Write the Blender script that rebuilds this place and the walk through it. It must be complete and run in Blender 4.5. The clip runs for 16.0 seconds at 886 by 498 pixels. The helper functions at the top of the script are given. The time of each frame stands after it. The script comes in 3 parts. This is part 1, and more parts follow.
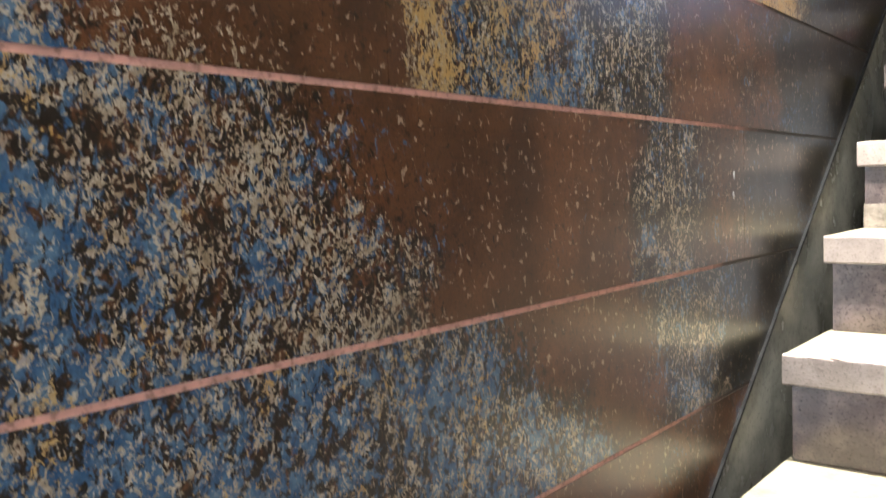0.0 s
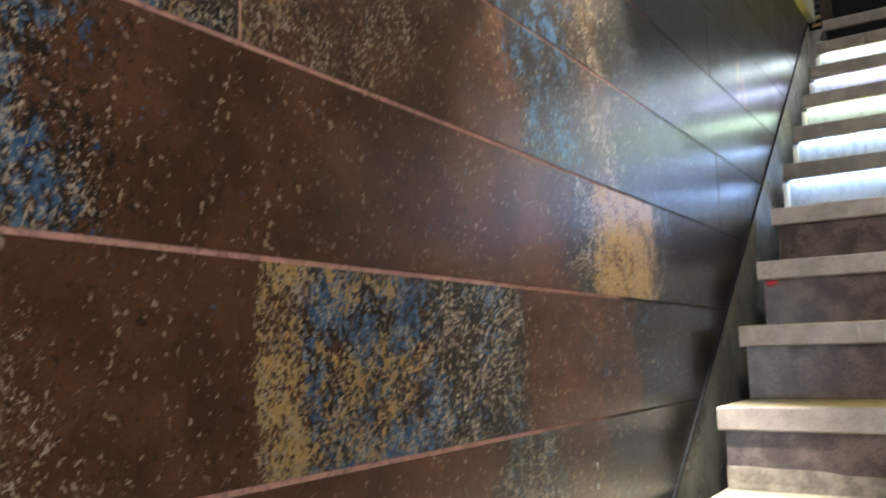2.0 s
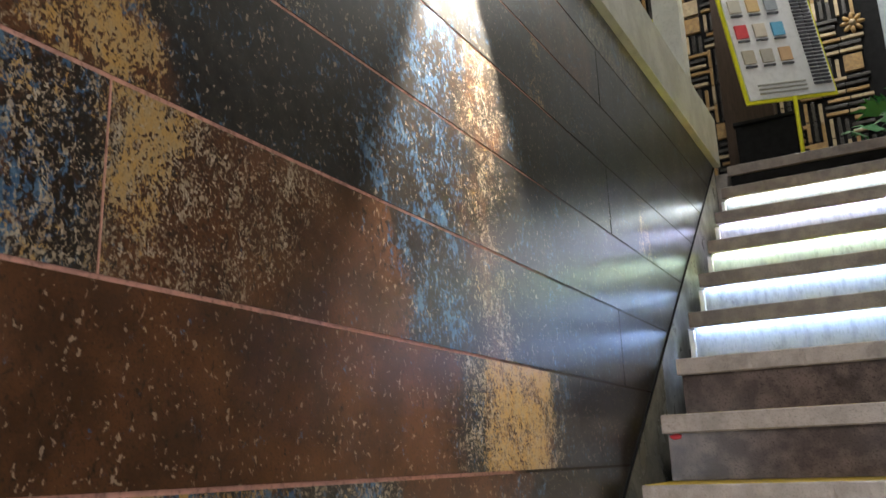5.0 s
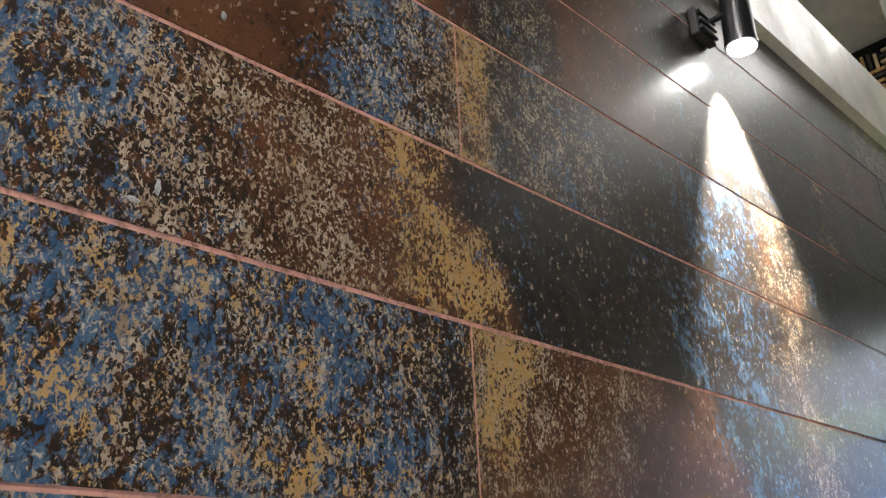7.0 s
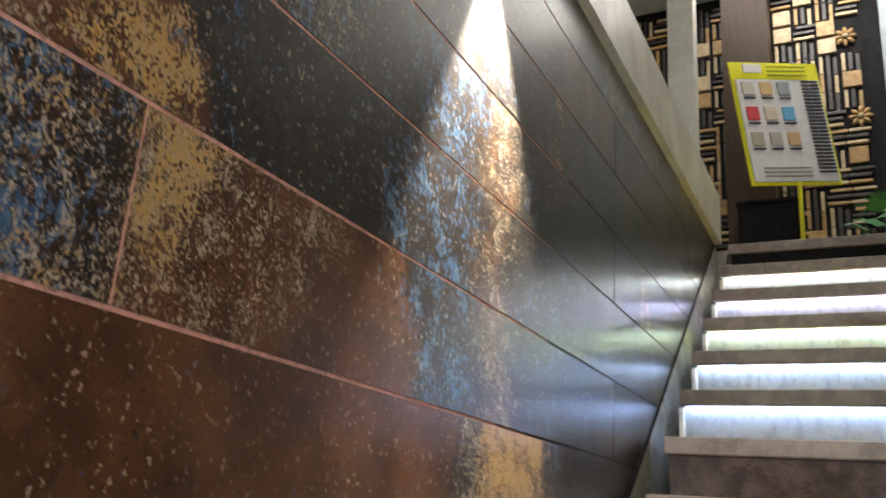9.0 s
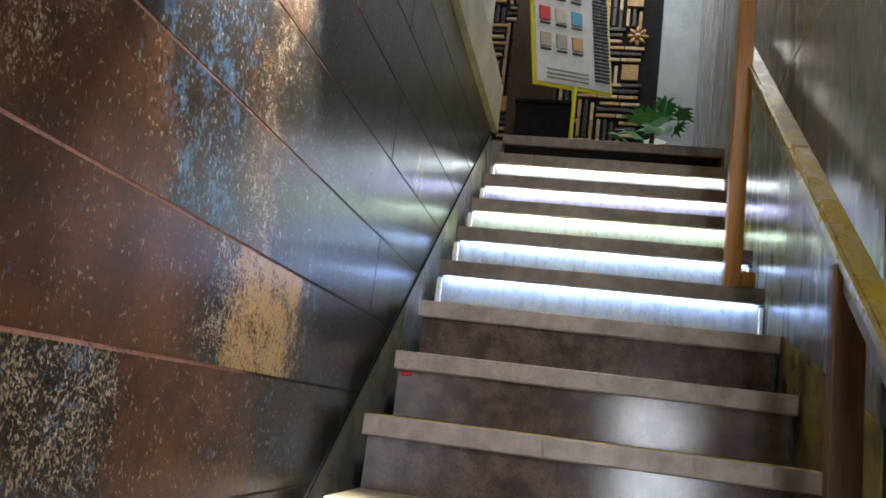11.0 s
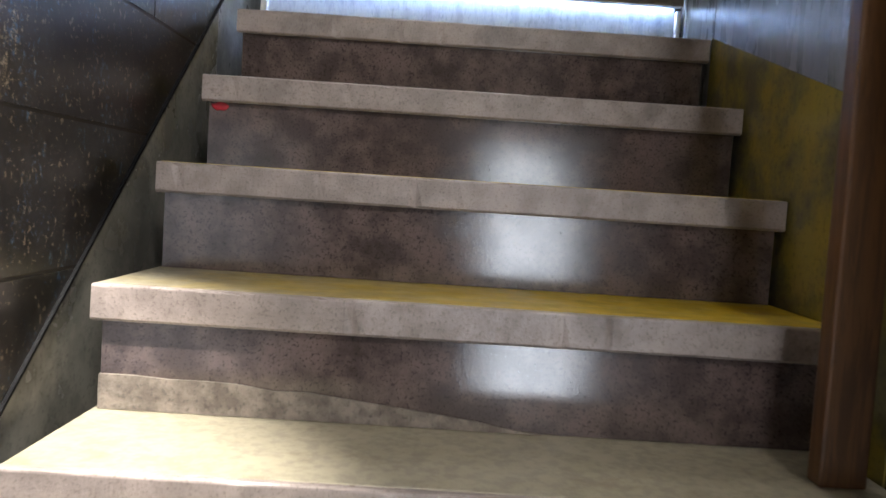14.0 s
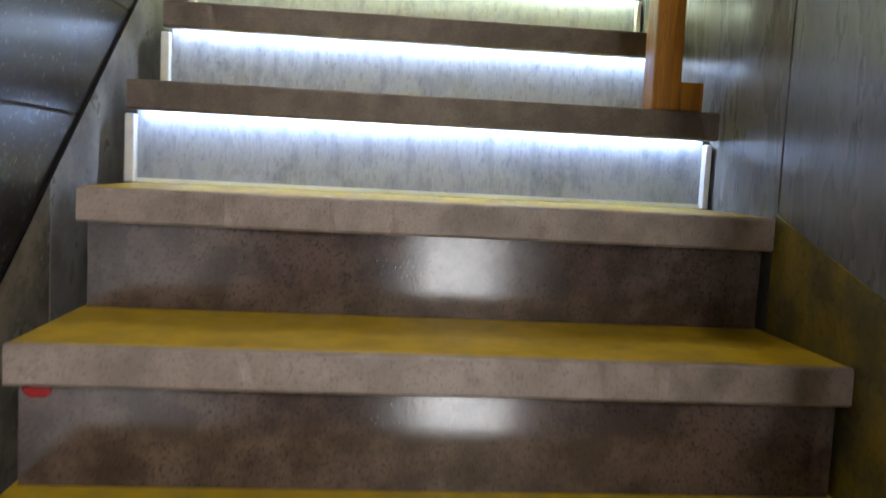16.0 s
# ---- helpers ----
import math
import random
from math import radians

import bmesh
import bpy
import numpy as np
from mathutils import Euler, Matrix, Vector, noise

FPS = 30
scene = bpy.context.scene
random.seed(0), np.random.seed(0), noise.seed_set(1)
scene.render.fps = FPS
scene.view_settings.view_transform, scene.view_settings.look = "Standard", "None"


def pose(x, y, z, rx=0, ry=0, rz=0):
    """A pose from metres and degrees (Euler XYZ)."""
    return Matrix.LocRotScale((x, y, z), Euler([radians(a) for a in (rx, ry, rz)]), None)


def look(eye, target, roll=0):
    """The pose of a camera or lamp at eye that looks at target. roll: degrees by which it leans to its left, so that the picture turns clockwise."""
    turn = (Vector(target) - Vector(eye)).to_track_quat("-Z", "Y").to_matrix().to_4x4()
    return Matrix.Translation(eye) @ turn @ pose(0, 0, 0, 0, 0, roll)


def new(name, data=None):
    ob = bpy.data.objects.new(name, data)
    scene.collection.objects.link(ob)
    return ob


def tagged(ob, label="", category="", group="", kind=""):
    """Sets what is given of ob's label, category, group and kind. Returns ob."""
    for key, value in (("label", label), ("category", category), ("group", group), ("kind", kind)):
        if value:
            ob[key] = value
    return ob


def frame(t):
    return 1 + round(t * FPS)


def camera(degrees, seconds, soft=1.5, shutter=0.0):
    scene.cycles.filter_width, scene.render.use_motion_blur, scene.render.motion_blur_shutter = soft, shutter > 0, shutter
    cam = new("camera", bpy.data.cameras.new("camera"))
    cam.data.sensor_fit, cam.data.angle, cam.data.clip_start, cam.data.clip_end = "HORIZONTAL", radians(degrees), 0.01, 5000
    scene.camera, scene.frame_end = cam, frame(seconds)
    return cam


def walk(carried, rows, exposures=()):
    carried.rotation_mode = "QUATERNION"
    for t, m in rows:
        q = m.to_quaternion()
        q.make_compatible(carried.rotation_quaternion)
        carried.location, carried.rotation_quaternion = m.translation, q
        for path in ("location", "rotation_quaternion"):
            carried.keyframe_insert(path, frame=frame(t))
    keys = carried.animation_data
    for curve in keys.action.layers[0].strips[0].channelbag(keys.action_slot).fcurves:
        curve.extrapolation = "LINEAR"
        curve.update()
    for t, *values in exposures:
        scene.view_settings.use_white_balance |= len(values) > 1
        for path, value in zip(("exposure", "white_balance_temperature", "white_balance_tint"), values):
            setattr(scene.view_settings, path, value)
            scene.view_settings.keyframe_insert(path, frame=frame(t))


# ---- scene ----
cam = camera(56.2, 16.0, shutter=0.4)
EXPOSURES = ((0, 0.7, 6250, 7), (1, 0.5, 6200, 6), (2, 0.3, 6250, 6), (3, 0.33, 6300, 7), (5.5, 0.1, 6500, 8), (7, 0.35, 6400, 10), (9, 0.22, 6700, 10), (11.5, -0.05, 6300, 11), (12.5, -0.05, 6300, 14), (14.5, -0.02, 6300, 10), (16, -0.15, 7000, 12))
PATH = [
    (0, (0.51, -2.678, 1.362), (-0.765, -1.143, 1.231), -1.9),
    (0.5, (0.503, -2.702, 1.413), (-0.776, -1.165, 1.366), -2.3),
    (1, (0.502, -2.71, 1.464), (-0.777, -1.173, 1.508), -2.1),
    (1.5, (0.535, -2.709, 1.518), (-0.683, -1.13, 1.67), -2.2),
    (2, (0.599, -2.689, 1.578), (-0.487, -1.029, 1.832), -1.7),
    (2.5, (0.644, -2.686, 1.627), (-0.349, -0.977, 1.929), -0.8),
    (3, (0.663, -2.673, 1.64), (-0.247, -0.938, 2.041), -2.1),
    (3.2, (0.681, -2.661, 1.664), (-0.213, -0.917, 2.061), -0.8),
    (5.3, (0.698, -2.688, 1.711), (-0.261, -1.022, 2.262), -2.8),
    (5.5, (0.687, -2.712, 1.726), (-0.339, -1.102, 2.324), -3.4),
    (6, (0.655, -2.759, 1.752), (-0.513, -1.306, 2.475), -4.4),
    (6.5, (0.634, -2.802, 1.786), (-0.633, -1.476, 2.585), -3.1),
    (7, (0.636, -2.801, 1.793), (-0.66, -1.521, 2.618), -2.5),
    (7.5, (0.643, -2.774, 1.78), (-0.651, -1.482, 2.59), -1.6),
    (8, (0.662, -2.747, 1.765), (-0.568, -1.342, 2.483), 0.6),
    (8.5, (0.669, -2.711, 1.753), (-0.415, -1.159, 2.397), 2.3),
    (9, (0.644, -2.677, 1.73), (-0.247, -0.99, 2.33), 4.1),
    (9.2, (0.634, -2.664, 1.718), (-0.194, -0.937, 2.295), 4.9),
    (11.3, (0.606, -2.572, 1.611), (0.282, -0.634, 1.987), 6.7),
    (11.5, (0.624, -2.572, 1.58), (0.33, -0.627, 1.942), 6.2),
    (12, (0.598, -2.532, 1.5), (0.44, -0.548, 1.693), 5.5),
    (12.5, (0.594, -2.505, 1.406), (0.534, -0.506, 1.44), 4.8),
    (13, (0.611, -2.373, 1.406), (0.558, -0.374, 1.392), 3.2),
    (13.5, (0.586, -2.136, 1.533), (0.561, -0.137, 1.497), 1.6),
    (14, (0.546, -1.93, 1.598), (0.565, 0.066, 1.474), 3.7),
    (14.5, (0.486, -1.73, 1.687), (0.565, 0.261, 1.519), 4.2),
    (15, (0.544, -1.553, 1.846), (0.588, 0.435, 1.632), 1.9),
    (15.5, (0.554, -1.436, 1.936), (0.601, 0.557, 1.771), 2.6),
    (16, (0.493, -1.282, 2.049), (0.678, 0.701, 1.862), 2.9),
]
walk(cam, [(t, look(eye, target, roll)) for t, eye, target, roll in PATH], EXPOSURES)

# ---- world and lights ----
world = bpy.data.worlds.new("world")
scene.world = world
world.use_nodes = True
wn = world.node_tree
sky = wn.nodes.new("ShaderNodeTexSky")
sky.sky_type, sky.sun_disc, sky.sun_elevation, sky.sun_rotation = "NISHITA", False, radians(40), radians(200)
wn.links.new(sky.outputs[0], wn.nodes["Background"].inputs[0])
wn.nodes["Background"].inputs[1].default_value = 0.1


def area_lamp(name, eye, target, w, h, watts, colour):
    d = bpy.data.lights.new(name, "AREA")
    d.shape, d.size, d.size_y, d.energy, d.color = "RECTANGLE", w, h, watts, colour
    ob = new(name, d)
    ob.matrix_world = look(eye, target)
    return ob


area_lamp("entrance_daylight", (1.14, -4.43, 1.0), (1.0, 0, 1.4), 0.6, 1.9, 44, (0.86, 0.92, 1.0))
# unseen source, added to light the mosaic wall and board
area_lamp("upper_room_light", (0.4, 2.3, 5.53), (0.4, 2.3, 0), 1.2, 1.2, 32, (1.0, 0.97, 0.93))
# added fill lamp, no such source known; it brightens the tiled wall
area_lamp("lower_fill_light", (1.3, -4.30, 4.3), (0.0, -2.2, 1.6), 0.3, 0.7, 155, (1.0, 0.95, 0.90))
spot = bpy.data.lights.new("wall_spot", "SPOT")
spot.energy, spot.spot_size, spot.spot_blend, spot.shadow_soft_size, spot.color = 520, radians(58), 0.5, 0.012, (1.0, 0.95, 0.86)
spot_ob = new("wall_spot", spot)
spot_ob.matrix_world = look((0.066, -1.318, 2.875), (-0.075, -1.29, 2.2))


# ---- materials ----
class Nodes:
    """A node material, written as short calls."""

    def __init__(self, name):
        self.mat = bpy.data.materials.new(name)
        self.mat.use_nodes = True
        self.t = self.mat.node_tree
        self.b = self.t.nodes["Principled BSDF"]

    def put(self, socket, value):
        if isinstance(value, bpy.types.NodeSocket):
            self.t.links.new(value, socket)
        else:
            socket.default_value = (*value, 1) if isinstance(value, tuple) and len(value) == 3 and socket.type == "RGBA" else value

    def math(self, op, a, b=0.0, clamp=False):
        n = self.t.nodes.new("ShaderNodeMath")
        n.operation, n.use_clamp = op, clamp
        self.put(n.inputs[0], a), self.put(n.inputs[1], b)
        return n.outputs[0]

    def mix(self, f, a, b, mode="MIX"):
        n = self.t.nodes.new("ShaderNodeMix")
        n.data_type, n.blend_type = "RGBA", mode
        self.put(n.inputs[0], f), self.put(n.inputs[6], a), self.put(n.inputs[7], b)
        return n.outputs[2]

    def where(self, scale=(1, 1, 1), turn=(0, 0, 0), own=False):
        c = self.t.nodes.new("ShaderNodeTexCoord") if own else self.t.nodes.new("ShaderNodeNewGeometry")
        m = self.t.nodes.new("ShaderNodeMapping")
        m.inputs["Scale"].default_value = scale
        m.inputs["Rotation"].default_value = [radians(a) for a in turn]
        self.t.links.new(c.outputs["Object" if own else "Position"], m.inputs[0])
        return m.outputs[0]

    def noise(self, scale, detail=4.0, rough=0.6, where=None, warp=0.0):
        n = self.t.nodes.new("ShaderNodeTexNoise")
        self.put(n.inputs["Scale"], scale), self.put(n.inputs["Detail"], detail)
        self.put(n.inputs["Roughness"], rough), self.put(n.inputs["Distortion"], warp)
        self.t.links.new(where if where else self.where(), n.inputs["Vector"])
        return n.outputs["Fac"]

    def ramp(self, f, lo, hi, a=0.0, b=1.0):
        n = self.t.nodes.new("ShaderNodeMapRange")
        n.interpolation_type = "SMOOTHSTEP"
        for i, v in enumerate((f, lo, hi, a, b)):
            self.put(n.inputs[i], v)
        return n.outputs[0]

    def attr(self, name):
        n = self.t.nodes.new("ShaderNodeAttribute")
        n.attribute_name = name
        return n.outputs["Fac"]

    def bump(self, f, strength, distance):
        n = self.t.nodes.new("ShaderNodeBump")
        n.inputs["Strength"].default_value, n.inputs["Distance"].default_value = strength, distance
        self.t.links.new(f, n.inputs["Height"])
        self.t.links.new(n.outputs[0], self.b.inputs["Normal"])

    def done(self, colour, rough=0.5, metal=0.0, spec=0.5):
        self.put(self.b.inputs["Base Color"], colour), self.put(self.b.inputs["Roughness"], rough)
        self.put(self.b.inputs["Metallic"], metal), self.put(self.b.inputs["Specular IOR Level"], spec)
        return self.mat


def worn(name, a, b, scale=12, rough=0.5, grain=90, bump=0.15, spec=0.5, stretch=(1, 1, 1), metal=0.0, dirt=(0.05, 0.045, 0.04), dirty=0.35, speck=0.35):
    """A surface of two close tones, with grain, blotches of dirt and an uneven gloss."""
    n = Nodes(name)
    w = n.where(stretch)
    big, fine = n.noise(scale, 5, 0.6, w), n.noise(grain, 3, 0.6, w)
    c = n.mix(n.ramp(big, 0.35, 0.65), a, b)
    c = n.mix(n.math("MULTIPLY", n.ramp(fine, 0.5, 0.72), speck), c, dirt)
    c = n.mix(n.math("MULTIPLY", n.ramp(n.noise(scale * 0.45, 6, 0.7), 0.52, 0.72), dirty), c, dirt)
    n.bump(n.math("ADD", fine, big), bump, 0.002)
    return n.done(c, n.ramp(big, 0.3, 0.7, rough * 0.75, rough * 1.25), metal, spec)


def plain(name, colour, rough=0.5, metal=0.0):
    n = Nodes(name)
    f = n.noise(25, 4)
    c = n.mix(n.math("MULTIPLY", n.ramp(f, 0.4, 0.7), 0.3), colour, tuple(v * 0.6 for v in colour))
    return n.done(c, n.ramp(f, 0.3, 0.7, rough * 0.8, rough * 1.2), metal)


def glow(name, colour, strength):
    n = Nodes(name)
    n.put(n.b.inputs["Emission Color"], colour)
    n.b.inputs["Emission Strength"].default_value = strength
    return n.done(colour, 0.4)


def slate_tile():
    """Glazed rust tile with flaked blue, ochre and pale paint; the share of each is carried by the tile."""
    n = Nodes("rust_tile")
    fine = n.where((1, 1.0, 0.72), (24, 0, 0))
    brown = n.mix(n.ramp(n.noise(9, 6, 0.65), 0.35, 0.68), (0.056, 0.025, 0.012), (0.120, 0.049, 0.021))
    brown = n.mix(n.math("MULTIPLY", n.ramp(n.noise(230, 3, 0.6), 0.5, 0.7), 0.6), brown, (0.035, 0.020, 0.013))
    dark = n.mix(n.ramp(n.noise(30, 6, 0.7), 0.36, 0.68), (0.009, 0.008, 0.007), (0.030, 0.027, 0.022))
    c = n.mix(n.ramp(n.math("ADD", n.attr("dark"), n.math("MULTIPLY", n.noise(16, 6), 0.7)), 0.65, 1.0), brown, dark)
    pit = n.math("ADD", n.noise(95, 5, 0.7, fine, 0.5), n.math("MULTIPLY", n.math("MAXIMUM", n.attr("blue"), n.math("SUBTRACT", n.attr("pale"), 0.55)), 0.32))
    c = n.mix(n.ramp(pit, 0.56, 0.70), c, (0.020, 0.014, 0.010))

    def layer(c, attr, field, colours, lo, gain, soft, wide, share, most, clump, patchy):
        f = n.math("ADD", field, n.math("MULTIPLY", n.attr(attr), gain))
        f = n.math("ADD", f, n.math("MULTIPLY", n.noise(wide, 4, 0.6, fine), share))
        f = n.math("ADD", f, n.math("MULTIPLY", n.math("SUBTRACT", n.noise(clump, 5, 0.65, None, 0.8), 0.5), patchy))
        tone = n.mix(n.ramp(n.noise(55, 5, 0.7, fine), 0.34, 0.66), colours[0], colours[1])
        return n.mix(n.math("MULTIPLY", n.ramp(f, lo, lo + soft), most), c, tone)

    def flecks(scale, blob):
        """Crooked worm-like flecks, mixed with round ones."""
        bent = n.math("ABSOLUTE", n.math("SUBTRACT", n.noise(scale, 3, 0.55, fine, 0.6), 0.5))
        worm = n.math("SUBTRACT", 0.64, n.math("MULTIPLY", bent, 2.4))
        return n.math("ADD", n.math("MULTIPLY", worm, 1.0 - blob), n.math("MULTIPLY", n.noise(scale * 1.3, 3, 0.6, fine, 0.4), blob))

    c = layer(c, "blue", n.noise(105, 5, 0.68, fine, 0.5), ((0.019, 0.068, 0.15), (0.088, 0.155, 0.225)), 0.885, 0.34, 0.10, 20, 0.42, 0.88, 9, 0.55)
    c = layer(c, "pale", flecks(150, 0.5), ((0.22, 0.155, 0.09), (0.44, 0.36, 0.265)), 0.885, 0.30, 0.05, 40, 0.30, 0.9, 16, 0.30)
    c = layer(c, "ochre", flecks(125, 0.5), ((0.41, 0.235, 0.068), (0.35, 0.245, 0.125)), 0.955, 0.40, 0.05, 26, 0.36, 0.95, 12, 0.55)
    f = n.math("ADD", n.noise(120, 3, 0.6, fine, 0.4), n.math("MULTIPLY", n.noise(24, 3), 0.25))
    c = n.mix(n.math("MULTIPLY", n.ramp(f, 0.745, 0.79), 0.6), c, (0.40, 0.30, 0.21))
    c = n.mix(n.math("MULTIPLY", n.ramp(n.noise(330, 2, 0.6), 0.5, 0.72), 0.35), c, (0.022, 0.016, 0.012))
    n.b.inputs["Coat Weight"].default_value = 0.55
    n.b.inputs["Coat Roughness"].default_value = 0.26
    rough = n.ramp(n.noise(6, 4, 0.6), 0.3, 0.7, 0.30, 0.36)
    return n.done(c, rough, 0.0, 0.5)


def grout():
    """Salmon-pink grout that gives way to open, dirty joints up the stairs."""
    n = Nodes("pink_grout")
    pink = n.mix(n.ramp(n.noise(30, 5), 0.35, 0.65), (0.62, 0.31, 0.24), (0.46, 0.24, 0.19))
    pink = n.mix(n.math("MULTIPLY", n.ramp(n.noise(120, 3), 0.5, 0.7), 0.5), pink, (0.12, 0.07, 0.05))
    at = n.t.nodes.new("ShaderNodeSeparateXYZ")
    n.t.links.new(n.where(), at.inputs[0])
    up = n.math("ADD", at.outputs[1], n.math("MULTIPLY", at.outputs[2], -0.45))
    up = n.math("ADD", up, n.math("MULTIPLY", n.noise(5, 5, 0.7), 0.6))
    c = n.mix(n.ramp(up, -1.85, -1.5), pink, (0.07, 0.06, 0.05))
    return n.done(c, 0.7, 0.0, 0.3)


def tread_paint(name, wash):
    """Yellow floor paint; cream on left and lower treads puts light into the colour."""
    n = Nodes(name)
    y = n.mix(n.ramp(n.noise(18, 5), 0.35, 0.65), (0.62, 0.42, 0.014), (0.48, 0.33, 0.02))
    cream = n.mix(n.ramp(n.noise(60, 4), 0.4, 0.65), (0.37, 0.33, 0.235), (0.28, 0.25, 0.185))
    side = n.t.nodes.new("ShaderNodeSeparateXYZ")
    n.t.links.new(n.where(), side.inputs[0])
    f = n.math("ADD", n.math("MULTIPLY", n.noise(5, 6, 0.7), 0.5), n.math("MULTIPLY", side.outputs[0], -0.32))
    c = n.mix(n.ramp(n.math("ADD", f, wash), 0.2, 0.5), y, cream)
    c = n.mix(n.math("MULTIPLY", n.ramp(n.noise(8, 7, 0.75), 0.52, 0.7), 0.45), c, (0.16, 0.12, 0.05))
    n.bump(n.noise(140, 3), 0.15, 0.001)
    return n.done(c, n.ramp(n.noise(14, 4), 0.3, 0.7, 0.3, 0.5), 0, 0.45)


def wood(name, a, b, rough=0.35):
    n = Nodes(name)
    w = n.where((9, 9, 0.7))
    c = n.mix(n.ramp(n.noise(7, 5, 0.6, w, 1.2), 0.35, 0.65), a, b)
    c = n.mix(n.math("MULTIPLY", n.ramp(n.noise(30, 3, 0.6, w), 0.5, 0.7), 0.5), c, tuple(v * 0.4 for v in a))
    n.bump(n.noise(28, 3, 0.6, w), 0.2, 0.001)
    return n.done(c, rough)


M_TILE = slate_tile()
M_GROUT = grout()
M_SKIRT = worn("grey_plaster_skirt", (0.34, 0.32, 0.27), (0.20, 0.19, 0.16), 9, 0.24, 120, 0.08, 0.8)
M_CONCRETE = worn("stair_concrete", (0.075, 0.075, 0.065), (0.04, 0.04, 0.035), 14, 0.7, 80, 0.3)
M_NOSE = worn("granite_nosing", (0.37, 0.305, 0.275), (0.26, 0.215, 0.195), 16, 0.36, 230, 0.3, 0.5, dirt=(0.09, 0.07, 0.06), dirty=0.5, speck=0.5)
# browner, darker copy of the nosing stone, with backlit shade in its colour
M_NOSE_SHADED = worn("shaded_brown_nosing", (0.17, 0.135, 0.115), (0.115, 0.09, 0.078), 16, 0.42, 200, 0.3, 0.5, dirt=(0.05, 0.04, 0.035), dirty=0.45, speck=0.5)
M_RISER = worn("granite_riser", (0.135, 0.098, 0.090), (0.062, 0.044, 0.040), 16, 0.115, 210, 0.06, 0.8, dirt=(0.018, 0.012, 0.011), dirty=0.6, speck=0.8)
M_LITRISER = worn("pale_riser", (0.34, 0.36, 0.40), (0.22, 0.24, 0.28), 20, 0.3, 90, 0.5, 0.5, stretch=(1.7, 1, 0.55), dirt=(0.07, 0.08, 0.10), dirty=0.5)
M_TREAD = [tread_paint("tread_paint_lit", 0.62), tread_paint("tread_paint_half_lit", 0.22), tread_paint("tread_paint_yellow", -0.05)]
# one grey wall, toned twice: shade put in first, LED glow in second
M_RIGHT = worn("shaded_wall_panel", (0.038, 0.036, 0.032), (0.019, 0.018, 0.016), 5, 0.2, 60, 0.08, 0.6, stretch=(1, 2.2, 0.5), dirt=(0.02, 0.018, 0.015))
M_RIGHT2 = worn("led_lit_wall_panel", (0.27, 0.275, 0.28), (0.17, 0.17, 0.17), 5, 0.27, 60, 0.05, 0.6, stretch=(1, 2.2, 0.5), dirt=(0.04, 0.038, 0.033))
M_MORTAR = worn("rough_mortar", (0.26, 0.22, 0.185), (0.15, 0.125, 0.105), 30, 0.8, 130, 0.6, 0.3, speck=0.5)
# grey skirting; its ochre paints in the yellow treads' reflection
M_RSKIRT = worn("tread_reflection_skirt", (0.38, 0.30, 0.05), (0.15, 0.14, 0.075), 6, 0.14, 90, 0.06, dirt=(0.05, 0.045, 0.03), dirty=0.6)
M_GSKIRT = worn("pale_grey_skirt", (0.34, 0.34, 0.33), (0.22, 0.22, 0.21), 9, 0.35, 90, 0.2)
M_RAIL = worn("yellow_rail_paint", (0.50, 0.36, 0.05), (0.33, 0.26, 0.09), 9, 0.3, 60, 0.25, 0.5, dirt=(0.10, 0.08, 0.04), dirty=0.6)
M_RAILSIDE = worn("rail_side", (0.30, 0.28, 0.22), (0.18, 0.16, 0.12), 12, 0.4, 60, 0.2)
M_POST = wood("dark_post_wood", (0.16, 0.070, 0.020), (0.085, 0.036, 0.011), 0.5)
M_POST2 = wood("orange_post_wood", (0.60, 0.27, 0.035), (0.42, 0.175, 0.025))
M_WHITE = worn("white_paint", (0.62, 0.62, 0.56), (0.52, 0.52, 0.47), 6, 0.4, 60, 0.1, dirt=(0.3, 0.29, 0.24))
M_TRIM = plain("white_trim", (0.72, 0.74, 0.76), 0.35)
M_BLUEGREY = worn("blue_grey_wall_paint", (0.34, 0.38, 0.41), (0.27, 0.31, 0.34), 5, 0.6, 80, 0.15, dirt=(0.2, 0.23, 0.25))
M_BLACK = plain("black_board", (0.006, 0.006, 0.0065), 0.7)
M_METAL = plain("black_lamp_metal", (0.015, 0.015, 0.016), 0.35, 0.2)
M_BROWN = wood("brown_pillar_wood", (0.04, 0.026, 0.018), (0.026, 0.017, 0.012), 0.4)
M_FLOOR = worn("lower_floor_granite", (0.25, 0.22, 0.20), (0.18, 0.16, 0.15), 8, 0.35, 120, 0.15)
M_CEIL = worn("ceiling_paint", (0.34, 0.33, 0.31), (0.28, 0.27, 0.26), 4, 0.7, 60, 0.1)
M_TAN = [worn("pale_wood_block", (0.44, 0.34, 0.20), (0.32, 0.24, 0.14), 30, 0.5, 90, 0.4),
         worn("gold_wood_block", (0.36, 0.22, 0.07), (0.24, 0.14, 0.05), 30, 0.5, 90, 0.4),
         worn("dark_wood_block", (0.03, 0.024, 0.02), (0.015, 0.012, 0.01), 30, 0.4, 90, 0.4)]
M_YELLOW = plain("sign_yellow", (0.72, 0.70, 0.02), 0.4)
M_LEAF = plain("palm_leaf", (0.04, 0.20, 0.05), 0.4)
M_RED = plain("red_mark", (0.45, 0.02, 0.03), 0.5)
for dull in (M_BLACK, M_BROWN):
    dull.node_tree.nodes["Principled BSDF"].inputs["Specular IOR Level"].default_value = 0.12
M_LENS = glow("lamp_lens", (1.0, 0.97, 0.9), 22)


